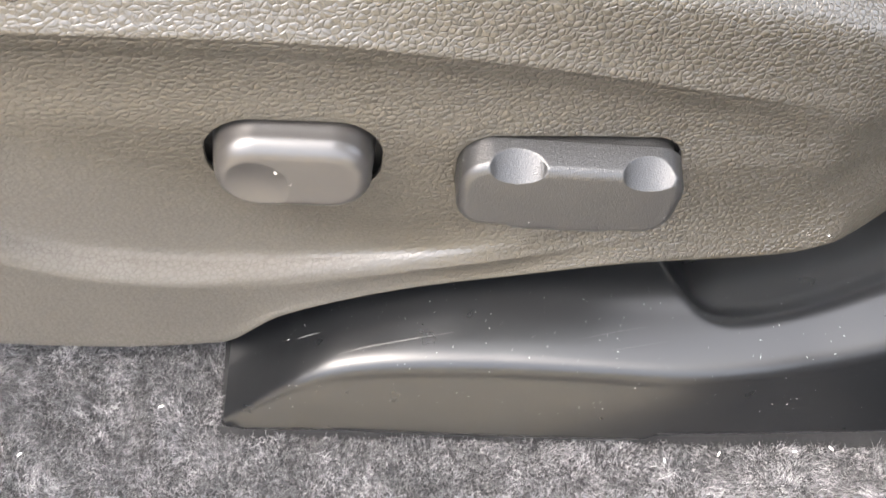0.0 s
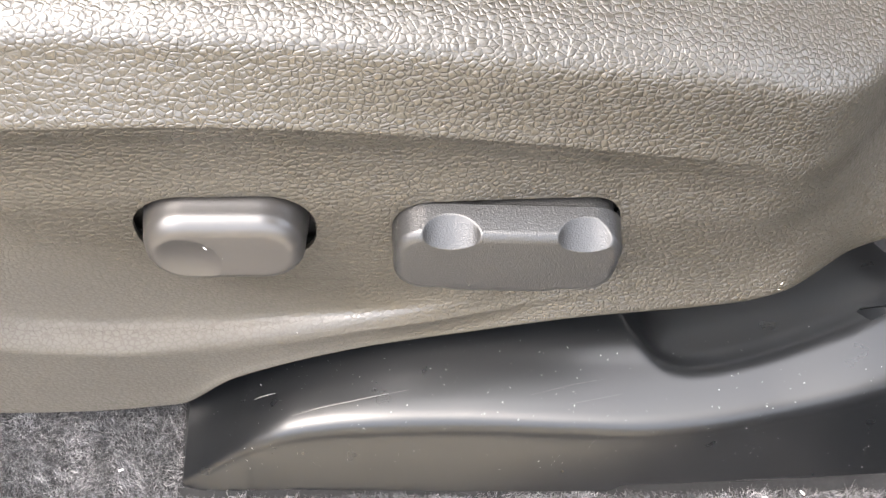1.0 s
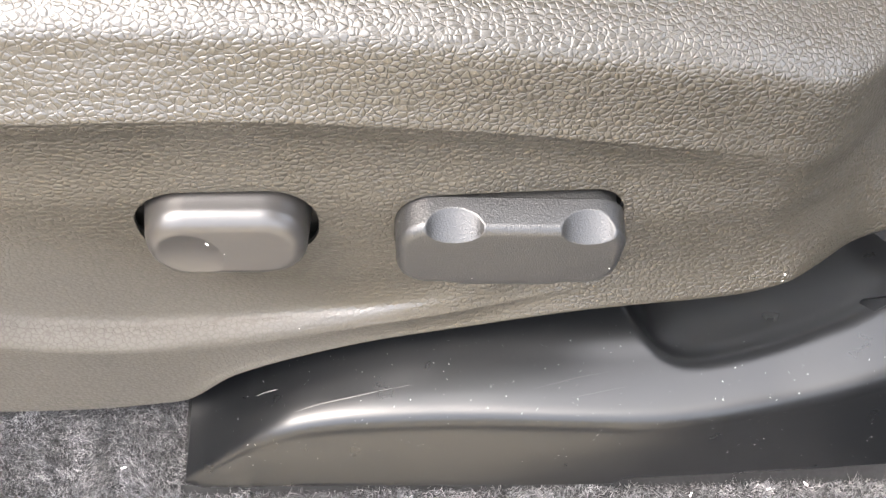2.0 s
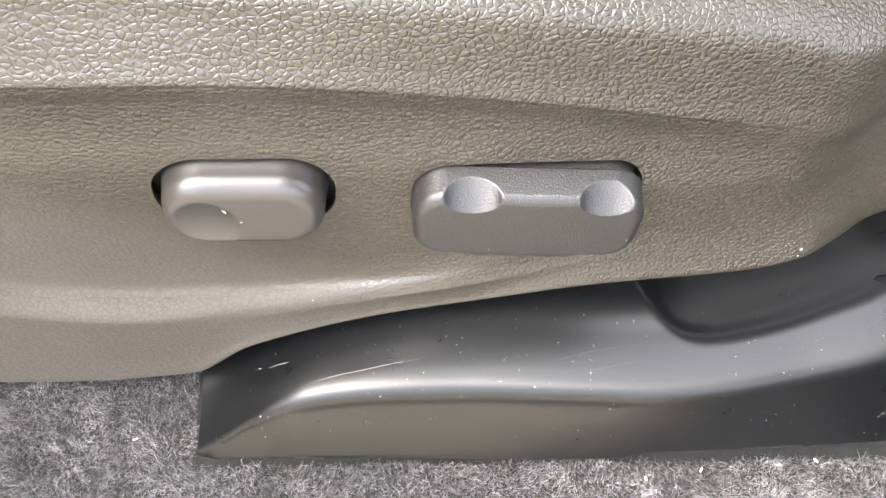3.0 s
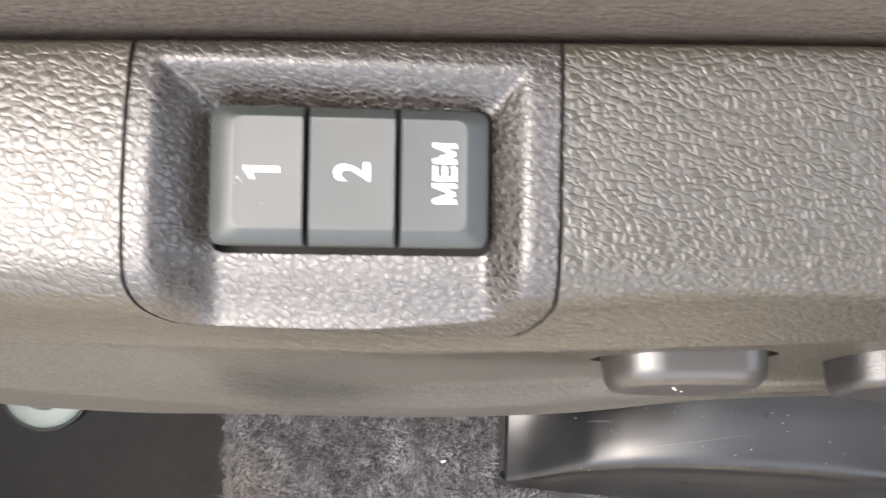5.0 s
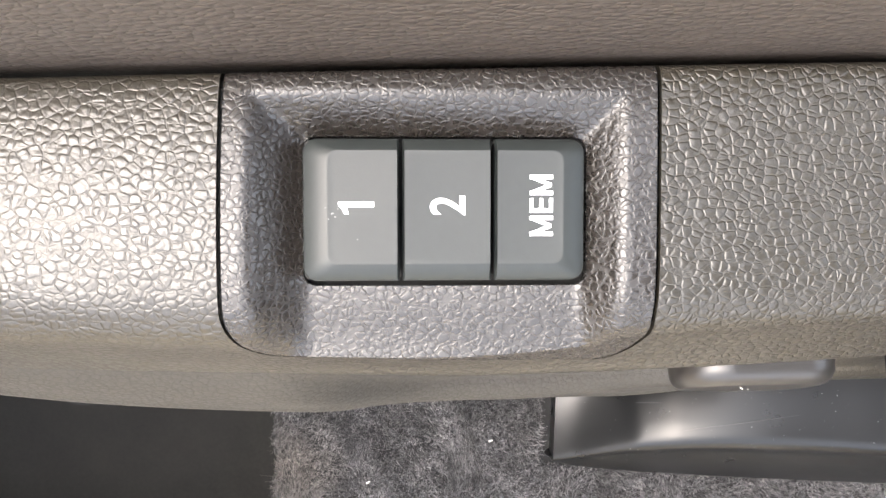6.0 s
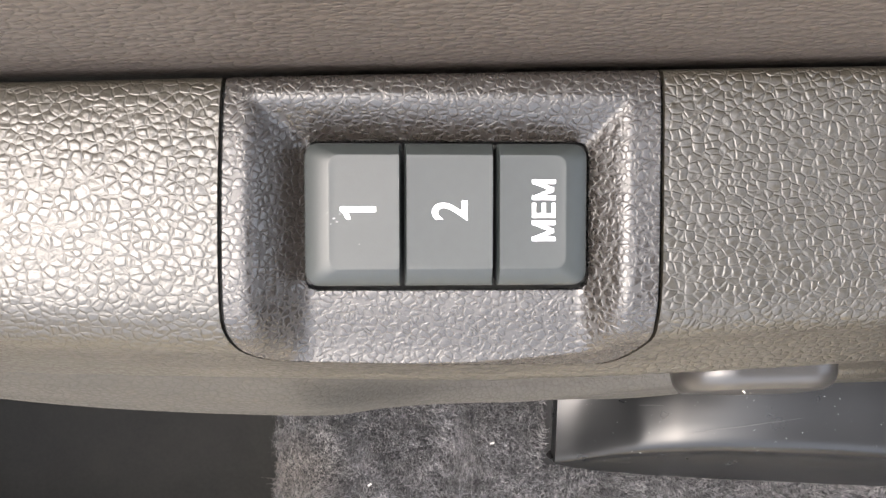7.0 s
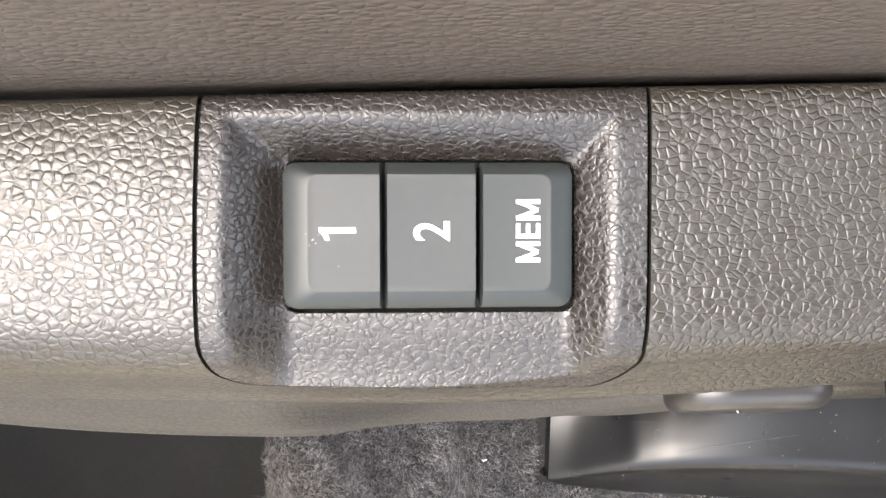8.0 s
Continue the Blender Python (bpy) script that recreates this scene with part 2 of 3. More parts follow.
def carved(me, cutters, operation="DIFFERENCE", sharp=35, solver="EXACT"):
    """The mesh with closed cutters taken away (or kept)."""
    ob = new("blank", me)
    extra = []
    for verts, faces in cutters:
        cme = bpy.data.meshes.new("cutter")
        cme.from_pydata([tuple(v) for v in verts], [], faces)
        bm = bmesh.new()
        bm.from_mesh(cme)
        bmesh.ops.recalc_face_normals(bm, faces=bm.faces)
        bm.to_mesh(cme)
        bm.free()
        c = new("cutter", cme)
        extra.append(c)
        mod = ob.modifiers.new("cut", "BOOLEAN")
        mod.operation, mod.object, mod.solver = operation, c, solver
    out = bpy.data.meshes.new_from_object(ob.evaluated_get(bpy.context.evaluated_depsgraph_get()))
    out.name = me.name
    for o in (ob, *extra):
        data = o.data
        bpy.data.objects.remove(o)
        bpy.data.meshes.remove(data)
    out.polygons.foreach_set("use_smooth", [True] * len(out.polygons))
    out.set_sharp_from_angle(angle=radians(sharp))
    return out


# ---------------------------------------------------------------- the seat's side trim
def trim_profile(x):
    """Cross-section (y, z) of the moulded side trim at x, from its inner top edge over the crown and down to the bottom edge."""
    back = 0.0
    if x > 0.147:
        back = 16.0 * (x - 0.147) ** 2
    if x < -0.17:
        back = 1.1 * (x + 0.17) ** 2
    yin = 0.0741 + 0.068 * x
    zin = keyed(x, [(-0.30, 0.187), (-0.135, 0.1855), (-0.06, 0.182), (0.0, 0.1785), (0.06, 0.172), (0.12, 0.161), (0.21, 0.138)])
    dome = keyed(x, [(-0.2, 0.004), (-0.1, 0.003), (0.0, 0.001), (0.2, 0.001)])
    zc = keyed(x, [(-0.30, 0.184), (-0.10, 0.1835), (-0.05, 0.1805), (0.0, 0.1757), (0.06, 0.169), (0.12, 0.158), (0.21, 0.134)])
    yc = keyed(x, [(-0.30, 0.0165), (-0.1, 0.0175), (-0.066, 0.0203), (-0.04, 0.0228), (0.0, 0.025), (0.12, 0.028), (0.2, 0.03)])
    zg = keyed(x, [(-0.30, 0.163), (-0.10, 0.1615), (-0.04, 0.159), (0.0, 0.155), (0.06, 0.1435), (0.12, 0.132), (0.2, 0.118)])
    yg = keyed(x, [(-0.30, 0.006), (-0.10, 0.0075), (-0.04, 0.0105), (0.0, 0.0133), (0.06, 0.0168), (0.12, 0.0175), (0.2, 0.019)])
    # the crease of the lower ridge, which climbs towards the seat's front
    zr = keyed(x, [(-0.30, 0.142), (-0.20, 0.140), (-0.165, 0.134), (-0.131, 0.119), (-0.121, 0.1075), (-0.111, 0.092), (-0.099, 0.0785), (-0.083, 0.0695), (-0.066, 0.065), (-0.0475, 0.061), (-0.0224, 0.0588), (0.0, 0.060), (0.035, 0.0635), (0.054, 0.066), (0.091, 0.070), (0.14, 0.082), (0.2, 0.090)])
    yr = keyed(x, [(-0.30, -0.004), (-0.20, -0.0055), (-0.165, -0.0075), (-0.131, -0.0115), (-0.121, -0.0139), (-0.111, -0.0159), (-0.099, -0.0178), (-0.083, -0.0188), (-0.066, -0.0190), (-0.0475, -0.0181), (-0.0224, -0.0152), (0.0, -0.0129), (0.035, -0.0088), (0.054, -0.0073), (0.091, -0.0039), (0.14, 0.001), (0.2, 0.003)])
    # the inner edge of the shelf above that crease
    ys = keyed(x, [(-0.30, 0.004), (-0.20, 0.0045), (-0.15, 0.0040), (-0.134, 0.0015), (-0.127, -0.0010), (-0.1165, -0.0055), (-0.101, -0.0082), (-0.08, -0.0086), (-0.058, -0.0078), (-0.041, -0.0068), (-0.022, -0.0058), (0.0, -0.0047), (0.035, -0.0036), (0.063, -0.0024), (0.2, 0.006)])
    zs = zr + keyed(x, [(-0.30, 0.012), (-0.20, 0.013), (-0.15, 0.018), (-0.134, 0.020), (-0.127, 0.0175), (-0.1165, 0.012), (-0.101, 0.0075), (-0.08, 0.0055), (-0.04, 0.0042), (0.0, 0.0042), (0.063, 0.0038)])
    zs = min(zs, zg - 0.008)
    bow = keyed(x, [(-0.30, 1.6), (-0.13, 1.9), (-0.05, 1.44), (0.07, 1.25), (0.2, 1.2)])

    def face(q):
        return yg + (ys - yg) * q**bow, zg + (zs - zg) * q

    ym, zm = face(0.5)
    zb = keyed(x, [(-0.30, 0.046), (-0.18, 0.032), (-0.15, 0.024), (-0.10, 0.0178), (-0.05, 0.0180), (-0.04, 0.0205), (-0.02, 0.0385), (0.02, 0.049), (0.06, 0.056), (0.10, 0.0645), (0.15, 0.0685), (0.17, 0.0735), (0.225, 0.076)])
    yb = keyed(x, [(-0.30, 0.0), (-0.255, -0.0150), (-0.247, -0.0215), (-0.241, -0.0262), (-0.232, -0.0288), (-0.18, -0.0312), (-0.11, -0.0315), (-0.074, -0.0307), (-0.05, -0.0290), (-0.04, -0.0278), (-0.02, -0.0225), (0.02, -0.0148), (0.06, -0.0103), (0.10, -0.0070), (0.15, -0.0035), (0.168, -0.0007), (0.18, 0.0053), (0.191, 0.0114), (0.205, 0.0151), (0.225, 0.0175)])
    lip = 0.0065 * step(-0.10, -0.18, x)
    pts = [
        (yin + 0.0008, zin - 0.012), (yin + 0.0003, zin - 0.0012), (yin - 0.0012, zin),
        (0.5 * (yin + yc) + 0.004, 0.5 * (zin + zc) + dome), (yc + 0.0075, zc + 0.0018 + 0.45 * dome), (yc + 0.0030, zc + 0.0009 + 0.12 * dome), (yc + 0.0011, zc), (yc - 0.0004, zc - 0.0017),
        (yc - 0.0018, zc - 0.0044), (yg + 0.0006 + 0.30 * (yc - yg), zg + 0.32 * (zc - zg)), (yg, zg),
        face(0.25), (ym, zm), face(0.75), face(0.92), (ys - 0.0016, zs - 0.0008),
        (yr + 0.45 * (ys - yr), zr + 0.62 * (zs - zr)), (yr + 0.0006, zr + 0.0006), (yr - 0.0004, zr - 0.0008), (yr - 0.0006 + 0.06 * (yb - yr), zr + 0.10 * (zb - zr)),
        (yr + 0.42 * (yb - yr) + lip, zr + 0.45 * (zb - zr)), (yr + 0.75 * (yb - yr) + 0.5 * lip, zr + 0.76 * (zb - zr)),
        (yb, zb + min(0.002, 0.07 * (zr - zb))), (yb + 0.0012, zb - 0.0006), (yb + 0.010, zb + 0.001),
    ]
    # towards the rear the lower ridge runs out into the plain side
    flat = step(0.03, 0.14, x)
    for k in range(13, 22):
        q = (k - 12) / 10
        y = (1 - q) ** 2 * ym + 2 * q * (1 - q) * (ym - 0.004) + q * q * yb
        z = (1 - q) ** 2 * zm + 2 * q * (1 - q) * (zb + 0.018) + q * q * (zb + 0.002)
        pts[k] = (pts[k][0] + flat * (y - pts[k][0]), pts[k][1] + flat * (z - pts[k][1]))
    return [(y + back * step(zb - 0.006, zb + 0.045, z), z) for y, z in pts]


BEZEL_L, BEZEL_R, BEZEL_FRONT = -0.1355, -0.0577, 0.0138


def recess(x, y):
    """How far the memory switch's tray lies below the bezel's rim."""
    xx = x + 0.0265 * (y - 0.042)
    side = min(ramp(-0.1306, -0.1222, xx), 1 - ramp(-0.0708, -0.0640, xx))
    rear = 1 - ramp(0.0556, 0.0630, y - 0.04 * (x + 0.1))
    return min(side, rear)


def trim_grid(x0, x1, columns, rows, tray=False):
    grid = []
    for x in np.linspace(x0, x1, columns):
        c = spline(trim_profile(x), rows)
        col = []
        for y, z in c:
            drop = 0.0
            if tray and z > 0.165:
                floor = 0.1785 - 0.0028 * (1 - step(0.013, 0.030, y))
                drop = recess(x, y) * max(0.0, z - floor)
            col.append((x, y, z - drop))
        grid.append(col)
    return grid


def groove(points):
    """How far the pressed line along the trim's side is set in at each point."""
    out = np.zeros(points.shape[:2])
    for i, col in enumerate(points):
        x = float(col[:, 0].mean())
        zg = keyed(x, [(-0.30, 0.163), (-0.10, 0.1615), (-0.04, 0.159), (0.0, 0.155), (0.06, 0.1435), (0.12, 0.132), (0.2, 0.118)])
        fade = 1 - step(0.10, 0.165, x)
        for j, p in enumerate(col):
            if p[1] < 0.034 and fade > 0:
                d = zg + 0.0014 - p[2]
                out[i, j] = fade * (0.0007 * step(-0.0005, 0.0007, d) + 0.0019 * step(-0.002, 0.0085, d)) * (1 - step(0.009, 0.036, d))
    return out


# axes of the two seat switches on the trim's face: a along the seat, b up the face, n outwards
LEAN = 10.0


def face_frame(x, y, z, turn=0.0, yaw=0.0):
    a = Vector((math.cos(radians(yaw)), math.sin(radians(yaw)), 0))
    n = Vector((a.y * math.cos(radians(LEAN)), -a.x * math.cos(radians(LEAN)), math.sin(radians(LEAN))))
    b = n.cross(a)
    m = Matrix((a, b, n)).transposed().to_4x4()
    m.translation = (x, y, z)
    return m @ pose(0, 0, 0, 0, 0, turn)


LUMBAR = face_frame(-0.0090, 0.0062, 0.1125, -5.0, 3.0)
SEAT = face_frame(0.0712, 0.0090, 0.1038, -2.0)


def plan_prism(x0, x1, y0, y1, r, lo, hi, skew=0.0265):
    pts = outline(x1 - x0, y1 - y0, r, 280)
    cx, cy = (x0 + x1) / 2, (y0 + y1) / 2
    pts = [(cx + px - skew * (cy + py - 0.042), cy + py) for px, py in pts]
    return prism(pts, lo, hi, Matrix())


side_trim = new("seat_side_trim")
tagged(side_trim, "grey-brown grained plastic side trim of a car seat", "seat trim")
v, f = sheet(trim_grid(-0.30, 0.225, 262, 300), 0.0014, groove)
shell = mesh_from("shell", v, f, M_TRIM)
cut_bezel = plan_prism(BEZEL_L - 0.0005, BEZEL_R + 0.0005, BEZEL_FRONT + 0.00001, 0.10, 0.009, 0.1655, 0.21)
cut_lumbar = prism(outline(0.0500, 0.0314, 0.0140), -0.02, 0.02, LUMBAR)
cut_seat = prism(outline(0.0676, 0.0288, 0.0100), -0.02, 0.02, SEAT @ pose(0, 0.0005, 0))
shell = carved(shell, [cut_bezel, cut_lumbar, cut_seat])
part("shell", shell, side_trim)

memory = new("memory_switch")
tagged(memory, "three dark grey memory buttons with white legends in a grained bezel", "switch")
v, f = sheet(trim_grid(-0.150, -0.045, 150, 420, True), 0.0015)
bez = mesh_from("bezel", v, f, M_BEZEL)
bez = carved(bez, [plan_prism(BEZEL_L + 0.0003, BEZEL_R - 0.0003, BEZEL_FRONT + 0.00004, 0.10, 0.0087, 0.1665, 0.21)], "INTERSECT")
YAW = 2.2
BUTTONS = pose(-0.0962, 0.0427, 0.0, 0, 0, YAW)
bez = carved(bez, [prism(outline(0.0525, 0.0277, 0.002), 0.165, 0.2, BUTTONS @ pose(0, -0.0003, 0))])
part("bezel", bez, memory, "grained grey bezel with a sunken tray")


# ---------------------------------------------------------------- memory switch
def button_mesh(w, left, right, top=0.0022, bottom=0.0032, h=0.0255, height=0.0034):
    """One rocker button: chamfered facets on its outer sides, round corners."""
    rings = []
    rl, rr = (0.0026 if left else 0.0003), (0.0026 if right else 0.0003)
    k = 10

    def ring(l, r, t, b, z, shrink=0.0):
        pts = []
        x0, x1, y0, y1 = -w / 2 + l, w / 2 - r, -h / 2 + b, h / 2 - t
        for cx, cy, rad, a0 in ((x1, y1, rr, 0), (x0, y1, rl, 90), (x0, y0, rl, 180), (x1, y0, rr, 270)):
            rad = max(0.00015, rad - shrink)
            sx, sy = (-1 if a0 in (0, 270) else 1), (-1 if a0 in (0, 90) else 1)
            for q in range(k):
                a = radians(a0 + 90 * q / (k - 1))
                pts.append((cx + sx * rad + rad * math.cos(a), cy + sy * rad + rad * math.sin(a), z))
        return pts

    e = 0.00035
    rings.append(ring(0, 0, 0, 0, -height))
    rings.append(ring(0, 0, 0, 0, -0.0026))
    rings.append(ring(e * 0.3, e * 0.3, e * 0.3, e * 0.3, -0.0021, 0.0001))
    rings.append(ring(e, e, e, e, -0.0018, 0.0002))
    fl, fr = (left or e), (right or e)
    for q, z in ((0.94, -0.00035), (1.0, -0.0003), (1.06, -0.00033), (1.25, -0.00036)):
        rings.append(ring(max(fl * q, e) if left else e, max(fr * q, e) if right else e, top * q, bottom * q, z, 0.0006))
    verts = [p for r in rings for p in r]
    n = 4 * k
    faces = [(i * n + j, i * n + (j + 1) % n, (i + 1) * n + (j + 1) % n, (i + 1) * n + j) for i in range(len(rings) - 1) for j in range(n)]
    faces.append(tuple((len(rings) - 1) * n + j for j in range(n)))
    faces.append(tuple(range(n - 1, -1, -1)))
    return mesh_from("button", verts, faces, M_BUTTON, True, 50)


def one_mesh(h):
    """The numeral 1: an upright stem with a flag at its top."""
    w = h * 0.14
    pts = [(-w * 0.1, -h / 2), (w, -h / 2), (w, h / 2), (w * 0.2, h / 2), (-w * 0.5, h * 0.40), (-w * 1.5, h * 0.33), (-w * 1.5, h * 0.20), (-w * 0.1, h * 0.27)]
    v, f = prism(pts, -0.00003, 0.00003, Matrix())
    return mesh_from("print", v, f, M_WHITE, False)


def mem_mesh(h, stroke, gap):
    """The word MEM as straight strokes, reading along x, centred."""
    wm, we = h * 0.86, h * 0.62
    quads, x = [], 0.0

    def bar(x0, y0, x1, y1, w=stroke):
        d = Vector((x1 - x0, y1 - y0)).normalized()
        n = Vector((-d.y, d.x)) * w / 2
        quads.append([(x0 + n.x, y0 + n.y), (x0 - n.x, y0 - n.y), (x1 - n.x, y1 - n.y), (x1 + n.x, y1 + n.y)])

    for letter in "MEM":
        if letter == "M":
            bar(x + stroke / 2, 0, x + stroke / 2, h)
            bar(x + wm - stroke / 2, 0, x + wm - stroke / 2, h)
            bar(x + stroke * 0.55, h - stroke * 0.35, x + wm / 2, stroke * 0.45, stroke * 0.85)
            bar(x + wm - stroke * 0.55, h - stroke * 0.35, x + wm / 2, stroke * 0.45, stroke * 0.85)
            x += wm + gap
        else:
            bar(x + stroke / 2, 0, x + stroke / 2, h)
            for y in (stroke * 0.45, h / 2, h - stroke * 0.45):
                bar(x + stroke, y, x + we, y, stroke * 0.9)
            x += we + gap
    total = x - gap
    verts, faces = [], []
    for k, q in enumerate(quads):
        faces.append((4 * k, 4 * k + 1, 4 * k + 2, 4 * k + 3))
        verts += [(px - total / 2, py - h / 2, 0.00003 + 0.000002 * k) for px, py in q]
    return mesh_from("print", verts, faces, M_WHITE, False)


def print_mesh(text, size, squeeze, fat):
    """A word in the built-in font as a thin raised print, centred."""
    cu = bpy.data.curves.new("print", "FONT")
    cu.body, cu.size, cu.offset, cu.extrude = text, 1.0, fat, 0.005
    cu.align_x, cu.align_y = "CENTER", "CENTER"
    ob = new("print", cu)
    me = bpy.data.meshes.new_from_object(ob.evaluated_get(bpy.context.evaluated_depsgraph_get()))
    bpy.data.objects.remove(ob)
    co = np.array([v.co[:] for v in me.vertices])
    mid = (co.max(0) + co.min(0)) / 2
    for v_ in me.vertices:
        v_.co = ((v_.co.x - mid[0]) * squeeze * size, (v_.co.y - mid[1]) * size, v_.co.z * size)
    me.materials.clear()
    me.materials.append(M_WHITE)
    return me


for text, cx, w, left, right, size, squeeze, lx, ly in (
    ("1", -0.0169, 0.0172, 0.0045, 0, 0.0088, 0.85, 0.001, 0.0006),
    ("2", 0.0003, 0.0160, 0, 0, 0.0088, 0.85, 0.0, 0.0008),
    ("MEM", 0.0171, 0.0164, 0, 0.0042, 0.0063, 0.84, 0.0, 0.0008),
):
    b = part("button", button_mesh(w, left, right), memory, "dark grey button with a chamfered edge")
    b.matrix_basis = BUTTONS @ pose(cx, 0, 0.1853 - 0.028 * cx, 0, 1.6, 0)
    # lower part of the button in black: the shade on its side as colour
    v, f = prism(outline(w - 0.0004, 0.0250, 0.0006), -0.0125, -0.0033, Matrix())
    part("foot", mesh_from("foot", v, f, M_BLACK, True, 40), b, "black block under the button, painted for its shaded side")
    t = part("legend", one_mesh(0.0063) if text == "1" else mem_mesh(0.0042, 0.00076, 0.00055) if text == "MEM" else print_mesh(text, size, squeeze, 0.012), b, "white printed legend " + text)
    t.matrix_basis = pose(lx, ly, -0.00028, 0, 0, 90)
v, f = prism(outline(0.056, 0.031, 0.002), 0.168, 0.1725, BUTTONS)
part("housing", mesh_from("housing", v, f, M_BLACK, False), memory, "black switch housing")


# ---------------------------------------------------------------- seat switches
def knob_mesh(name, w, h, r, levels, scoops, mat, shape=None, around=260):
    """A knob over a rounded outline: levels of (inset, depth), then rings to its middle; scoops are spheres (a, b, n, radius) taken out of it."""
    rings = []
    for inset, depth in levels:
        o = outline(w - 2 * inset, h - 2 * inset, max(0.001, r - inset), around)
        rings.append(np.column_stack([o, np.full(len(o), depth)]))
    last = rings[-1]
    for q in np.linspace(0.97, 0.02, 44):
        rings.append(np.column_stack([last[:, :2] * q, last[:, 2] + 0 * q]))
    verts = np.concatenate(rings)
    if shape:
        verts = np.array([shape(*p) for p in verts])
    for sa, sb, sn, rad in scoops:
        d2 = rad**2 - (verts[:, 0] - sa) ** 2 - (verts[:, 1] - sb) ** 2
        low = sn - np.sqrt(np.maximum(d2, 0))
        hit = (d2 > 0) & (verts[:, 2] > low) & (verts[:, 2] > 0.002)
        verts[hit, 2] = np.maximum(low[hit], 0.002)
    n = around
    faces = [(i * n + j, i * n + (j + 1) % n, (i + 1) * n + (j + 1) % n, (i + 1) * n + j) for i in range(len(rings) - 1) for j in range(n)]
    faces.append(tuple((len(rings) - 1) * n + j for j in range(n)))
    return mesh_from(name, verts, faces, mat)


def rounded_levels(depth, radius, taper, foot=-0.008, steps=12, side=26):
    out = [(taper * q / side, foot + (depth - radius - foot) * q / side) for q in range(side)]
    for k in range(steps + 1):
        a = radians(90 * k / steps)
        out.append((taper + radius * (1 - math.cos(a)), depth - radius + radius * math.sin(a)))
    return out


lumbar = new("lumbar_switch")
tagged(lumbar, "glossy dark grey lumbar switch with a thumb dimple", "switch")
me = knob_mesh("knob", 0.0464, 0.0296, 0.0135, rounded_levels(0.0104, 0.0048, 0.0012), [(-0.0112, 0.0044, 0.0581, 0.0500)], M_SWITCH,
               lambda a, b, n: (a, b if b > 0 else b * (1 - 0.12 * step(-0.002, 0.006, n)), n - 0.13 * (b + 0.009) * step(-0.002, 0.006, n)))
k = part("knob", me, lumbar)
k.matrix_basis = LUMBAR
# black slab closes the opening; its colour stands in for the shade inside
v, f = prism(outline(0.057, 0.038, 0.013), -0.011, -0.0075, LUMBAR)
part("housing", mesh_from("housing", v, f, M_BLACK, False), lumbar, "black slab behind the knob, painted dark for the hole")

seat_switch = new("seat_switch")
tagged(seat_switch, "dark grey power seat switch with two round finger dimples", "switch")


def seat_knob_shape(a, b, n):
    """The long knob: its foot set back into the hole, its face leaning out downwards, a swell in its lower edge and two thumb hollows across its upper edge."""
    if n < -0.001:
        return a * 0.95, b * 0.91, n
    if b < -0.010:
        b -= 0.0016 * (1 - step(0.012, 0.018, abs(a + 0.001)))
    b -= 0.03 * n * max(0.0, b) / 0.0148
    n *= 0.76 + 0.26 * min(1, max(0, (0.012 - b) / 0.024))
    for mid in (-0.0172, 0.0212):
        da = abs(a - mid)
        if da < 0.0100:
            h = (b - 0.0145) * 0.755 + (n - 0.0026) * 0.656
            low = 0.0026 * (da / 0.0096) ** 2 + 0.0028 * (da / 0.0096) ** 6 - 0.0004
            if h > low:
                b, n = b - (h - low) * 0.755, n - (h - low) * 0.656
    return a, b, n


me = knob_mesh("knob", 0.0684, 0.0290, 0.0105, rounded_levels(0.0130, 0.0032, 0.0010, side=44), [], M_SWITCH_GRAIN, seat_knob_shape, 440)
k = part("knob", me, seat_switch)
k.matrix_basis = SEAT
# same black backing here, the hole's shade put into its colour
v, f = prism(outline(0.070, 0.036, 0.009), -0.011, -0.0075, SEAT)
part("housing", mesh_from("housing", v, f, M_BLACK, False), seat_switch, "black slab behind the knob, painted dark for the hole")


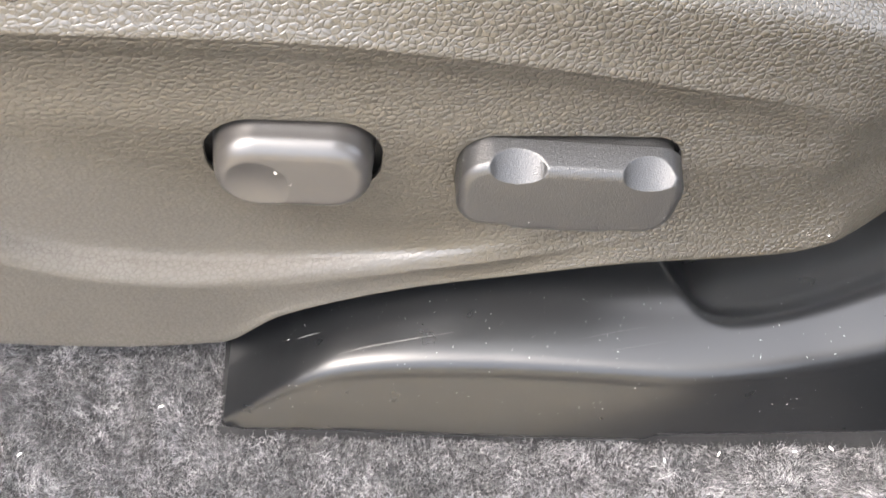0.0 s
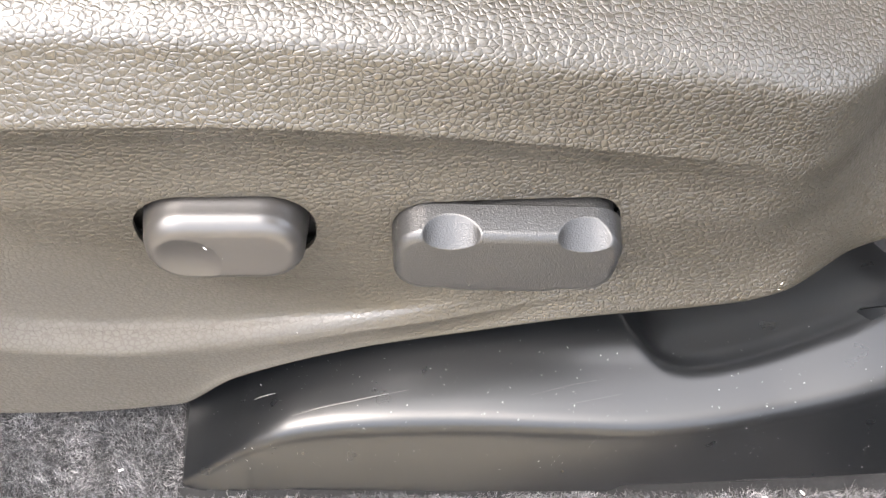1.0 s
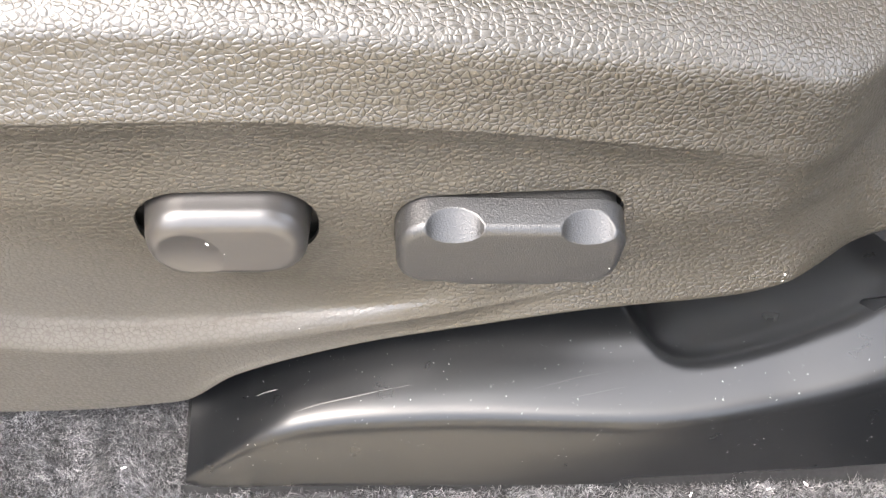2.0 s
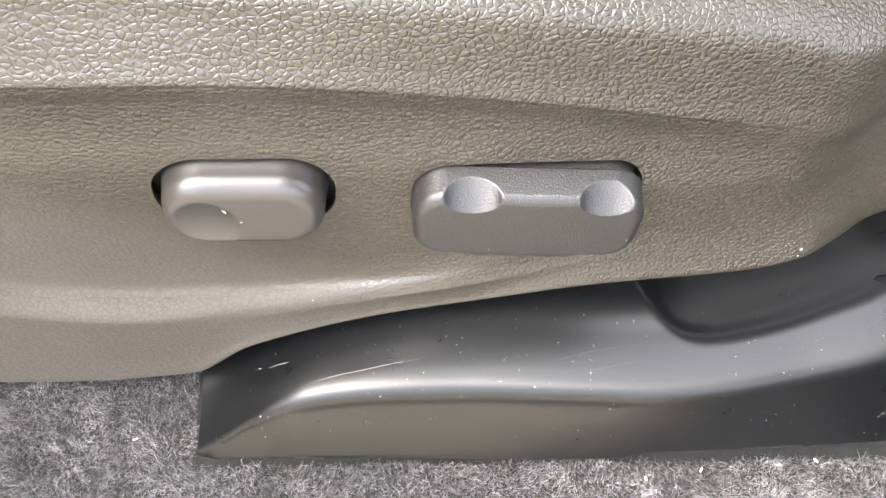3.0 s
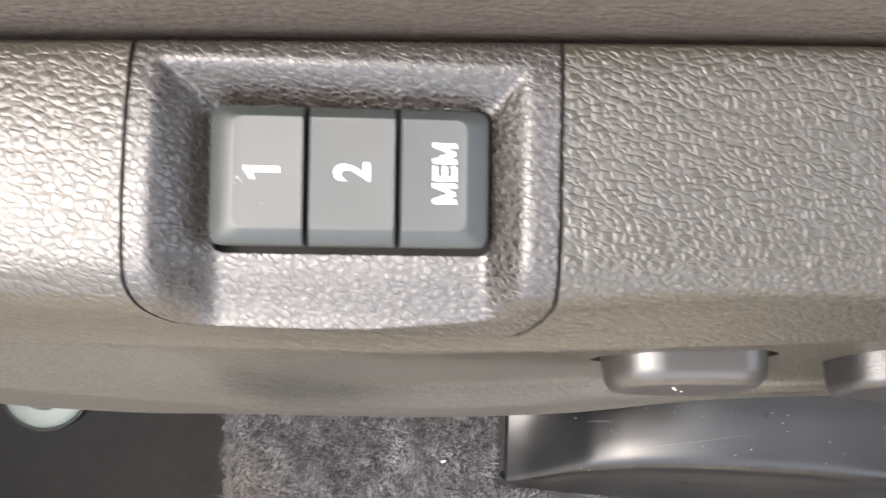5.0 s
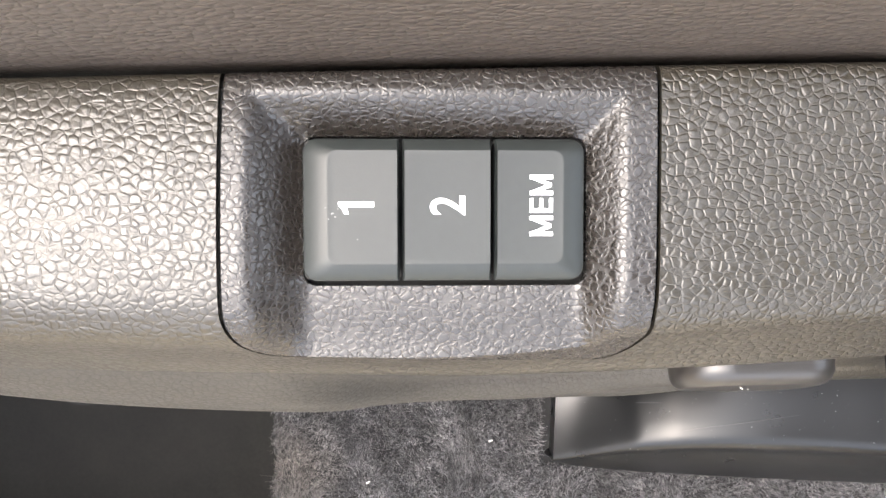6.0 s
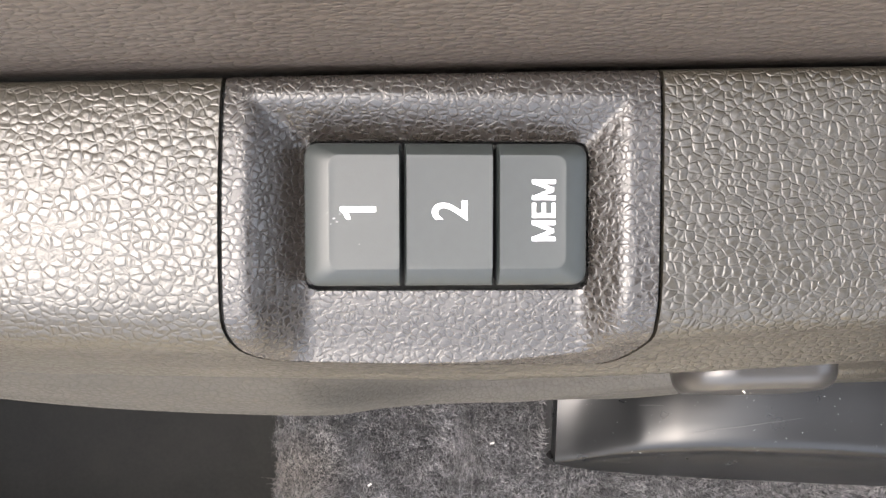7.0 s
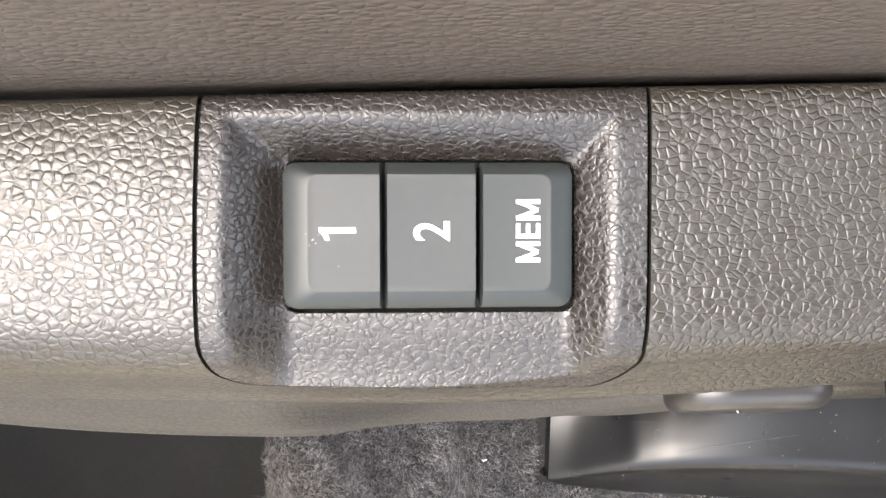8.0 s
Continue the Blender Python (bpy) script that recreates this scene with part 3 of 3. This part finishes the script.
# ---------------------------------------------------------------- seat rail cover
def cover_profile(x):
    """Cross-section (y, z) of the rail cover at x: up the outer face, round the ridge, and over the upper face to below the trim."""
    yu = keyed(x, [(-0.055, -0.0608), (-0.043, -0.0553), (-0.035, -0.0520), (-0.0276, -0.0487), (-0.0209, -0.0455), (-0.0124, -0.0415), (0.0, -0.0388), (0.0215, -0.0368), (0.06, -0.0364), (0.10, -0.0385), (0.124, -0.0392), (0.146, -0.0378), (0.166, -0.0350), (0.19, -0.0308), (0.23, -0.0235)])
    yk = keyed(x, [(-0.055, -0.0625), (-0.043, -0.0575), (-0.037, -0.0555), (-0.030, -0.0530), (-0.0209, -0.0497), (-0.0124, -0.0474), (0.0, -0.0452), (0.0112, -0.0442), (0.0215, -0.0437), (0.06, -0.0433), (0.10, -0.0448), (0.124, -0.0458), (0.146, -0.0447), (0.166, -0.0423), (0.19, -0.0383), (0.23, -0.0312)])
    zu = keyed(x, [(-0.055, 0.0020), (-0.043, 0.0105), (-0.035, 0.0160), (-0.0276, 0.0215), (-0.0209, 0.0265), (-0.0124, 0.0325), (0.0, 0.0380), (0.0215, 0.0418), (0.06, 0.0440), (0.12, 0.0484), (0.166, 0.0535), (0.23, 0.0625)])
    zk = zu - keyed(x, [(-0.043, 0.0012), (-0.03, 0.0024), (-0.0124, 0.0042), (0.01, 0.0058), (0.06, 0.0062), (0.23, 0.0062)])
    yo = keyed(x, [(-0.043, -0.0578), (-0.036, -0.0592), (0.0, -0.0596), (0.08, -0.0609), (0.12, -0.0611), (0.23, -0.0598)])
    zlow = keyed(x, [(-0.043, 0.0085), (-0.02, 0.0125), (0.0, 0.0150), (0.12, 0.0160), (0.23, 0.0175)])
    fall = keyed(x, [(-0.055, -0.15), (-0.043, 0.02), (-0.03, 0.20), (-0.015, 0.34), (0.0, 0.33), (0.03, 0.22), (0.08, 0.15), (0.15, 0.12), (0.23, 0.11)])
    dy, dz = yu - yk, zu - zk
    # behind the notch the lower edge is cut back along the face
    cut = 0.13 * step(0.1165, 0.1222, x)
    yo, zlow = yo + cut * (yk - yo), zlow + cut * (zk - zlow)
    fy, fz = yk - yo, zk - zlow
    return [(yo + 0.0010, zlow - 0.0120), (yo + 0.0002, zlow - 0.0010), (yo, zlow), (yo + 0.04 * fy, zlow + 0.045 * fz), (yo + 0.33 * fy, zlow + 0.34 * fz), (yo + 0.66 * fy, zlow + 0.67 * fz), (yk, zk),
            (yk + 0.34 * dy, zk + 0.60 * dz), (yk + 0.66 * dy, zk + 0.90 * dz), (yu, zu), (yu + 0.004, zu - 0.0012 * fall), (yu + 0.010, zu - 0.0060 * fall), (yu + 0.019, zu - 0.0148 * fall), (yu + 0.034, zu - 0.0300 * fall), (yu + 0.058, zu - 0.0300 * fall - 0.010)]


def pocket(x, y):
    """Depth of the hollow in the cover's rear half."""
    line = keyed(x, [(0.118, 0.0), (0.124, -0.012), (0.132, -0.0215), (0.143, -0.0248), (0.165, -0.0215), (0.195, -0.0125), (0.22, -0.004)])
    inside = step(0.116, 0.134, x)
    return inside * (0.0034 * step(line - 0.0010, line + 0.0110, y) + 0.50 * max(0.0, y - line - 0.004))


rail_cover = new("seat_rail_cover")
tagged(rail_cover, "scuffed black plastic cover over the seat rail on carpet", "rail cover")
grid = []
for x in np.linspace(-0.043, 0.23, 280):
    c = spline(cover_profile(x), 110)
    grid.append([(x, y, z - pocket(x, y)) for y, z in c])
# the end is cut off square down to the carpet
first = grid[0]
grid.insert(0, [(x - 0.0002, y, z - 0.009) for x, y, z in first])
v, f = sheet(grid, -0.002)
body = mesh_from("body", v, f, M_COVER)
hole = [(0.2030, -0.0022), (0.2050, -0.0006), (0.2145, -0.0006), (0.2170, -0.0018), (0.2115, -0.0038), (0.2055, -0.0066), (0.2040, -0.0052)]
body = carved(body, [prism(hole, 0.03, 0.09, Matrix())], sharp=30, solver="FAST")
part("body", body, rail_cover)
# black slab under the hole, in place of the shade of its depth
v, f = prism([(0.198, -0.012), (0.225, -0.012), (0.225, 0.006), (0.198, 0.006)], 0.030, 0.0335, Matrix())
part("hole_backing", mesh_from("hole_backing", v, f, M_BLACK, False), rail_cover, "black slab painted as the dark below the hole")
clip = mesh_from("clip", *prism([(0.2060, -0.0022), (0.2096, -0.0018), (0.2102, -0.0047), (0.2066, -0.0058)], 0.034, 0.0445, Matrix()), M_RING, False)
part("clip", clip, rail_cover, "pale metal clip in the hole")

COVER_GRID = np.array(grid[1:])


def on_cover(x, y):
    """Height of the rail cover's skin over (x, y)."""
    col = COVER_GRID[int(round((x + 0.043) / 0.273 * 279))]
    col = col[int(np.argmin(col[:, 1])):]
    return float(np.interp(y, np.maximum.accumulate(col[:, 1]), col[:, 2]))


def flake(verts, faces, x, y, z, size, turn, long=1.0):
    k = len(verts)
    c, q = math.cos(turn) * size * long, math.sin(turn) * size * long
    u, w = math.sin(turn) * size * 0.5, -math.cos(turn) * size * 0.5
    verts += [(x - c - u, y - q - w, z), (x + c * 0.8 - u, y + q * 0.8 - w, z + size * 0.2), (x + c + u, y + q + w, z), (x - c * 0.9 + u, y - q * 0.9 + w, z + size * 0.15), (x, y, z + size * 0.5)]
    faces += [(k, k + 1, k + 4), (k + 1, k + 2, k + 4), (k + 2, k + 3, k + 4), (k + 3, k, k + 4)]


rng = random.Random(11)
verts, faces = [], []
for _ in range(420):
    x = rng.uniform(-0.035, 0.215)
    y = rng.uniform(-0.054, -0.006)
    flake(verts, faces, x, y, on_cover(x, y) - 0.00002, rng.choice((0.00008, 0.0001, 0.0001, 0.00014, 0.00022)), rng.uniform(0, 3.1), rng.uniform(0.7, 1.8))
dust = new("cover_dust", mesh_from("cover_dust", verts, faces, M_DUST, False))
tagged(dust, "specks of pale dust on the black rail cover", "dust", kind="stuff")


def scratch(points, width):
    """A pale scuff along points on the cover."""
    verts, faces = [], []
    n = 40
    xs = np.linspace(0, 1, n)
    px = np.interp(xs, np.linspace(0, 1, len(points)), [p[0] for p in points])
    py = np.interp(xs, np.linspace(0, 1, len(points)), [p[1] for p in points])
    for k in range(n):
        w = width * (0.25 + math.sin(math.pi * xs[k]) ** 0.6) * (0.7 + 0.6 * rng.random())
        z = on_cover(px[k], py[k]) + 0.0003
        verts += [(px[k], py[k] - w / 2, z), (px[k], py[k] + w / 2, z)]
        if k:
            faces.append((2 * k - 2, 2 * k, 2 * k + 1, 2 * k - 1))
    return mesh_from("scratch", verts, faces, M_SCUFF, False)


for pts, w in (([(0.0005, -0.0358), (0.01, -0.0334), (0.02, -0.0316), (0.03, -0.0296), (0.042, -0.0275)], 0.00028), ([(-0.0152, -0.0282), (-0.0105, -0.0273), (-0.0066, -0.0268)], 0.00035),
               ([(0.085, -0.030), (0.10, -0.0265), (0.112, -0.0245)], 0.0001), ([(0.098, -0.0335), (0.118, -0.0300)], 0.0001)):
    part("scratch", scratch(pts, w), rail_cover, "pale scratch in the plastic")

# crumbs on the trim and the switches
verts, faces = [], []
for x, y, z, size, turn, long in ((0.166, 0.0013, 0.0776, 0.00042, 0.6, 1.9), (0.1654, -0.0004, 0.0754, 0.0002, 0.4, 1.5), (0.1196, 0.0014, 0.0797, 0.00012, 1.0, 1.0), (-0.0132, -0.0018, 0.1185, 0.00022, 2.5, 3.2), (-0.0093, -0.0032, 0.1138, 0.00016, 0.2, 1.0),
                                  (0.0604, -0.0055, 0.0971, 0.00016, 0.2, 1.0), (0.1011, -0.0040, 0.1011, 0.00015, 0.9, 1.0), (0.039, 0.0065, 0.1137, 0.00016, 0.9, 1.0), (0.0045, -0.0114, 0.0614, 0.00013, 0.9, 1.4)):
    flake(verts, faces, x, y, z, size, turn, long)
crumbs = new("trim_dust", mesh_from("trim_dust", verts, faces, M_LINT, False))
tagged(crumbs, "few white crumbs on the trim and its switches", "dust", kind="stuff")

# specks on the first memory button
verts, faces = [], []
for dx, dy, size in ((-0.0032, -0.0006, 0.00022), (-0.0027, -0.0012, 0.00014), (-0.0038, -0.0016, 0.0001), (-0.0022, 0.0002, 0.00009), (-0.0044, 0.0004, 0.00008), (0.0012, -0.0052, 0.00008)):
    p = BUTTONS @ pose(-0.0169, 0, 0.1853 + 0.028 * 0.0169, 0, 1.6, 0) @ Vector((dx, dy, -0.00032))
    flake(verts, faces, p.x, p.y, p.z, size, rng.uniform(0, 3.1), 1.2)
specks = new("button_dust", mesh_from("button_dust", verts, faces, M_DUST, False))
tagged(specks, "few pale dust specks on the memory button", "dust", kind="stuff")

# ---------------------------------------------------------------- seat cushion
cushion = new("seat_cushion")
tagged(cushion, "dark brown leather seat cushion side above the trim", "car seat")
grid = []
for x in np.linspace(-0.34, 0.30, 90):
    y0, z0 = 0.0752 + 0.068 * x, keyed(x, [(-0.30, 0.187), (-0.135, 0.1855), (-0.06, 0.182), (0.0, 0.1785), (0.06, 0.172), (0.12, 0.161), (0.21, 0.138)])
    c = spline([(y0 + 0.004, z0 - 0.03), (y0 + 0.0012, z0 - 0.006), (y0 + 0.0018, z0 + 0.004), (y0 + 0.006, z0 + 0.03), (y0 + 0.016, z0 + 0.07), (y0 + 0.045, z0 + 0.105), (y0 + 0.10, z0 + 0.115), (y0 + 0.40, z0 + 0.10)], 70)
    grid.append([(x, y, z) for y, z in c])
v, f = sheet(grid, -0.002)
part("cover", mesh_from("cover", v, f, M_HIDE), cushion)

# ---------------------------------------------------------------- floor
EDGE = -0.1575
M_CARPET = plain("carpet_pile", (0.007, 0.0068, 0.0072), 0.95, 0.5, 60.0)
nx, ny = 130, 70
grid = [[(x, y, 0.0 + 0.0012 * noise.noise((x * 130, y * 130, 0)) - 0.004 * step(EDGE + 0.003, EDGE, x)) for y in np.linspace(0.10, -0.16, ny)] for x in np.linspace(EDGE, 0.34, nx)]
v, f = sheet(grid, 0.010)
carpet = new("floor_carpet", mesh_from("floor_carpet", v, f, M_CARPET))
tagged(carpet, "grey pile carpet with a cut edge on the car floor", "carpet", kind="structure")

M_FIBRE, tree, bsdf = material("pile_fibre")
pick = tree.nodes.new("ShaderNodeNewGeometry")
ramp = tree.nodes.new("ShaderNodeValToRGB")
for k, (at, c) in enumerate(((0.0, (0.03, 0.029, 0.031)), (0.45, (0.09, 0.088, 0.093)), (0.8, (0.19, 0.187, 0.19)), (1.0, (0.32, 0.315, 0.31)))):
    e = ramp.color_ramp.elements[k] if k < 2 else ramp.color_ramp.elements.new(at)
    e.position, e.color = at, (*c, 1)
tree.links.new(pick.outputs["Random Per Island"], ramp.inputs[0])
tuft = node(tree, "ShaderNodeTexNoise", Scale=120.0, Detail=3.0)
worn = node(tree, "ShaderNodeTexNoise", Scale=22.0, Detail=3.0)
where = coords(tree)
tree.links.new(where, tuft.inputs["Vector"])
tree.links.new(where, worn.inputs["Vector"])
level = tree.nodes.new("ShaderNodeMath")
level.operation = "MULTIPLY"
tree.links.new(tuft.outputs[0], level.inputs[0])
tree.links.new(worn.outputs[0], level.inputs[1])
gain = tree.nodes.new("ShaderNodeMapRange")
gain.inputs["From Min"].default_value, gain.inputs["From Max"].default_value = 0.12, 0.40
gain.inputs["To Min"].default_value, gain.inputs["To Max"].default_value = 0.45, 1.7
tree.links.new(level.outputs[0], gain.inputs["Value"])
shade = tree.nodes.new("ShaderNodeVectorMath")
shade.operation = "SCALE"
tree.links.new(ramp.outputs[0], shade.inputs[0])
tree.links.new(gain.outputs[0], shade.inputs["Scale"])
spot = tree.nodes.new("ShaderNodeVectorMath")
spot.operation = "DISTANCE"
spot.inputs[1].default_value = (-0.149, -0.066, 0.003)
tree.links.new(where, spot.inputs[0])
near = tree.nodes.new("ShaderNodeMapRange")
near.inputs["From Min"].default_value, near.inputs["From Max"].default_value = 0.024, 0.006
near.inputs["To Max"].default_value = 0.55
tree.links.new(spot.outputs["Value"], near.inputs["Value"])
soil = tree.nodes.new("ShaderNodeMath")
soil.operation = "MULTIPLY"
tree.links.new(near.outputs[0], soil.inputs[0])
tree.links.new(tuft.outputs[0], soil.inputs[1])
sandy = tree.nodes.new("ShaderNodeMix")
sandy.data_type = "RGBA"
sandy.inputs[7].default_value = (0.42, 0.37, 0.31, 1)
tree.links.new(soil.outputs[0], sandy.inputs[0])
tree.links.new(shade.outputs[0], sandy.inputs[6])
tree.links.new(sandy.outputs[2], bsdf.inputs["Base Color"])
bsdf.inputs["Roughness"].default_value = 0.8


def fibres(name, count, x0, x1, y0, y1, z, length, width, mat, seed):
    rng = np.random.default_rng(seed)
    x, y = rng.uniform(x0, x1, count), rng.uniform(y0, y1, count)
    # the pile parts round the foot of the rail cover
    gap = (x > -0.047) & (y > -0.0614 + rng.normal(0, 0.0005, count))
    x, y = x[~gap], y[~gap]
    count = len(x)
    clump = np.array([noise.noise((a * 70, b * 70, 3)) for a, b in zip(x, y)])
    clump2 = np.array([noise.noise((a * 70, b * 70, 9)) for a, b in zip(x, y)])
    ang = rng.uniform(0, 2 * np.pi, count)
    lean = rng.uniform(0.3, 1.3, count)
    ln = length * rng.uniform(0.5, 1.3, count)
    dx = np.cos(ang) * lean * 0.6 + 1.0 * clump
    dy = np.sin(ang) * lean * 0.6 + 1.0 * clump2
    up = np.ones(count)
    nrm = np.sqrt(dx**2 + dy**2 + up**2)
    d = np.stack([dx / nrm, dy / nrm, up / nrm], 1)
    p0 = np.stack([x, y, np.full(count, z)], 1)
    bend = np.stack([rng.normal(0, 0.2, count), rng.normal(0, 0.2, count), -0.2 * np.ones(count)], 1)
    p1 = p0 + d * (ln * 0.5)[:, None]
    p2 = p0 + (d + bend) * ln[:, None]
    sa = rng.uniform(0, np.pi, count)
    w = np.stack([np.cos(sa), np.sin(sa), 0 * sa], 1) * width / 2
    verts = np.stack([p0 - w, p0 + w, p1 + w * 0.8, p1 - w * 0.8, p2], 1).reshape(-1, 3)
    base = np.arange(count) * 5
    me = bpy.data.meshes.new(name)
    faces = [q for b in base.tolist() for q in ((b, b + 1, b + 2, b + 3), (b + 3, b + 2, b + 4))]
    me.from_pydata(verts.tolist(), [], faces)
    me.materials.append(mat)
    return new(name, me)


pile = fibres("carpet_pile", 210000, EDGE, 0.24, -0.125, 0.0, 0.0, 0.0046, 0.00016, M_FIBRE, 4)
tagged(pile, "light and dark grey carpet fibres matted into tufts", "carpet pile", kind="stuff")

verts, faces = [], []
for x, y, size, turn in ((-0.0682, -0.0512, 0.0006, 0.3), (0.196, -0.0620, 0.0007, 2.4), (0.181, -0.0635, 0.0006, 0.2), (0.150, -0.0650, 0.0006, 1.0), (-0.118, -0.070, 0.0006, 0.6), (0.128, -0.068, 0.0005, 2.0)):
    flake(verts, faces, x, y, 0.0052, size, turn, 1.6)
lint = new("carpet_lint", mesh_from("carpet_lint", verts, faces, M_LINT, False))
tagged(lint, "white lint crumbs caught in the grey carpet", "lint", kind="stuff")

floor_pts = [(-1.1, -0.16), (0.6, -0.16), (0.6, 1.5), (-1.1, 1.5)]
v, f = prism(floor_pts, -0.19, -0.1436, Matrix())
floor = new("floor", mesh_from("floor", v, f, M_MAT, False))
tagged(floor, "dark worn floor covering of the car with sparse lint", "floor", kind="structure")

v, f = prism([(EDGE + 0.002, -0.16), (0.34, -0.16), (0.34, 0.10), (EDGE + 0.002, 0.10)], -0.1436, -0.012, Matrix())
step_block = new("floor_step", mesh_from("floor_step", v, f, M_CARPET, False))
tagged(step_block, "carpeted step in the floor below the seat rail", "floor", kind="structure")

ring_thing = new("floor_ring")
tagged(ring_thing, "pale plastic ring with a dark rubber rim on the floor", "ring")
RING = Matrix.Translation((-0.2934, -0.052, -0.1436))
for name, prof, mat in (("ring", [(0.012, 0.0), (0.012, 0.006), (0.014, 0.008), (0.022, 0.008), (0.0245, 0.006), (0.0245, 0.0)], M_RING),
                        ("rim", [(0.0248, 0.0), (0.0248, 0.0065), (0.0265, 0.0065), (0.0272, 0.0)], M_BLACK)):
    verts = [RING @ Vector((r * math.cos(a), r * math.sin(a), z)) for a in np.linspace(0, 2 * math.pi, 64, endpoint=False) for r, z in prof]
    n = len(prof)
    faces = [(i * n + j, ((i + 1) % 64) * n + j, ((i + 1) % 64) * n + (j + 1) % n, i * n + (j + 1) % n) for i in range(64) for j in range(n)]
    part(name, mesh_from(name, verts, faces, mat, True, 40), ring_thing)

# ---------------------------------------------------------------- unseen plain walls added to close the cabin and shape its light, and the ground outside
def slab(name, x0, x1, y0, y1, z0, z1, mat, label, category):
    v, f = prism([(x0, y0), (x1, y0), (x1, y1), (x0, y1)], z0, z1, Matrix())
    return tagged(new(name, mesh_from(name, v, f, mat, False)), label, category, kind="structure")


# unseen slab, its edges set by how much sky should reach the trim
slab("ceiling", -0.45, 0.8, 0.60, 1.5, 0.98, 1.03, M_LINING, "plain unseen slab over the cabin, added to block the sky", "ceiling")
slab("wall_far", -1.6, 2.2, 1.5, 1.55, -0.30, 0.98, M_LINING, "plain unseen wall, added to close the cabin's far side", "wall")
# three unseen blockers, added to darken the rear end of the trim
slab("wall_shade_rear", 0.50, 2.2, -0.36, -0.30, -0.055, 0.55, M_DARK, "plain dark unseen block, added to darken the trim's rear", "wall")
slab("wall_shade_low", 0.225, 0.50, -0.40, -0.105, -0.055, 0.15, M_DARK, "plain dark unseen block, added against low light from the rear", "wall")
slab("wall_shade_high", 0.42, 0.52, -0.40, 0.14, 0.60, 1.30, M_DARK, "plain dark unseen block, added against high light from the rear", "wall")
# rear, front and sill slabs are unseen too; heights set for the reflections
slab("wall_rear", 0.50, 2.2, -0.20, 1.5, -0.30, 0.22, M_DARK, "plain dark unseen wall, added behind the seat", "wall")
slab("wall_front", -1.6, -0.46, -0.20, 1.5, -0.30, 0.44, M_DARK, "plain dark unseen wall, added ahead of the seat", "wall")
slab("wall_sill", -1.6, 2.2, -0.36, -0.166, -0.30, -0.055, M_SILL, "plain grey unseen slab, added along the door opening", "wall")
# unseen panel added outside to throw warm light on the left trim
slab("wall_reflector", -0.98, -0.88, -1.30, -0.24, -0.20, 0.62, M_REFLECTOR, "plain warm beige unseen panel, added to brighten the trim's left", "wall")
slab("ground", -40, 40, -40, 40, -0.44, -0.40, M_GROUND, "plain pale ground outside the car", "ground")
# unseen, added so that a bright tan band is mirrored in the plastic
slab("backdrop", -30, 30, -7.4, -7.0, -0.40, 2.4, M_BACKDROP, "plain tan unseen backdrop, added outside for its reflection", "wall")
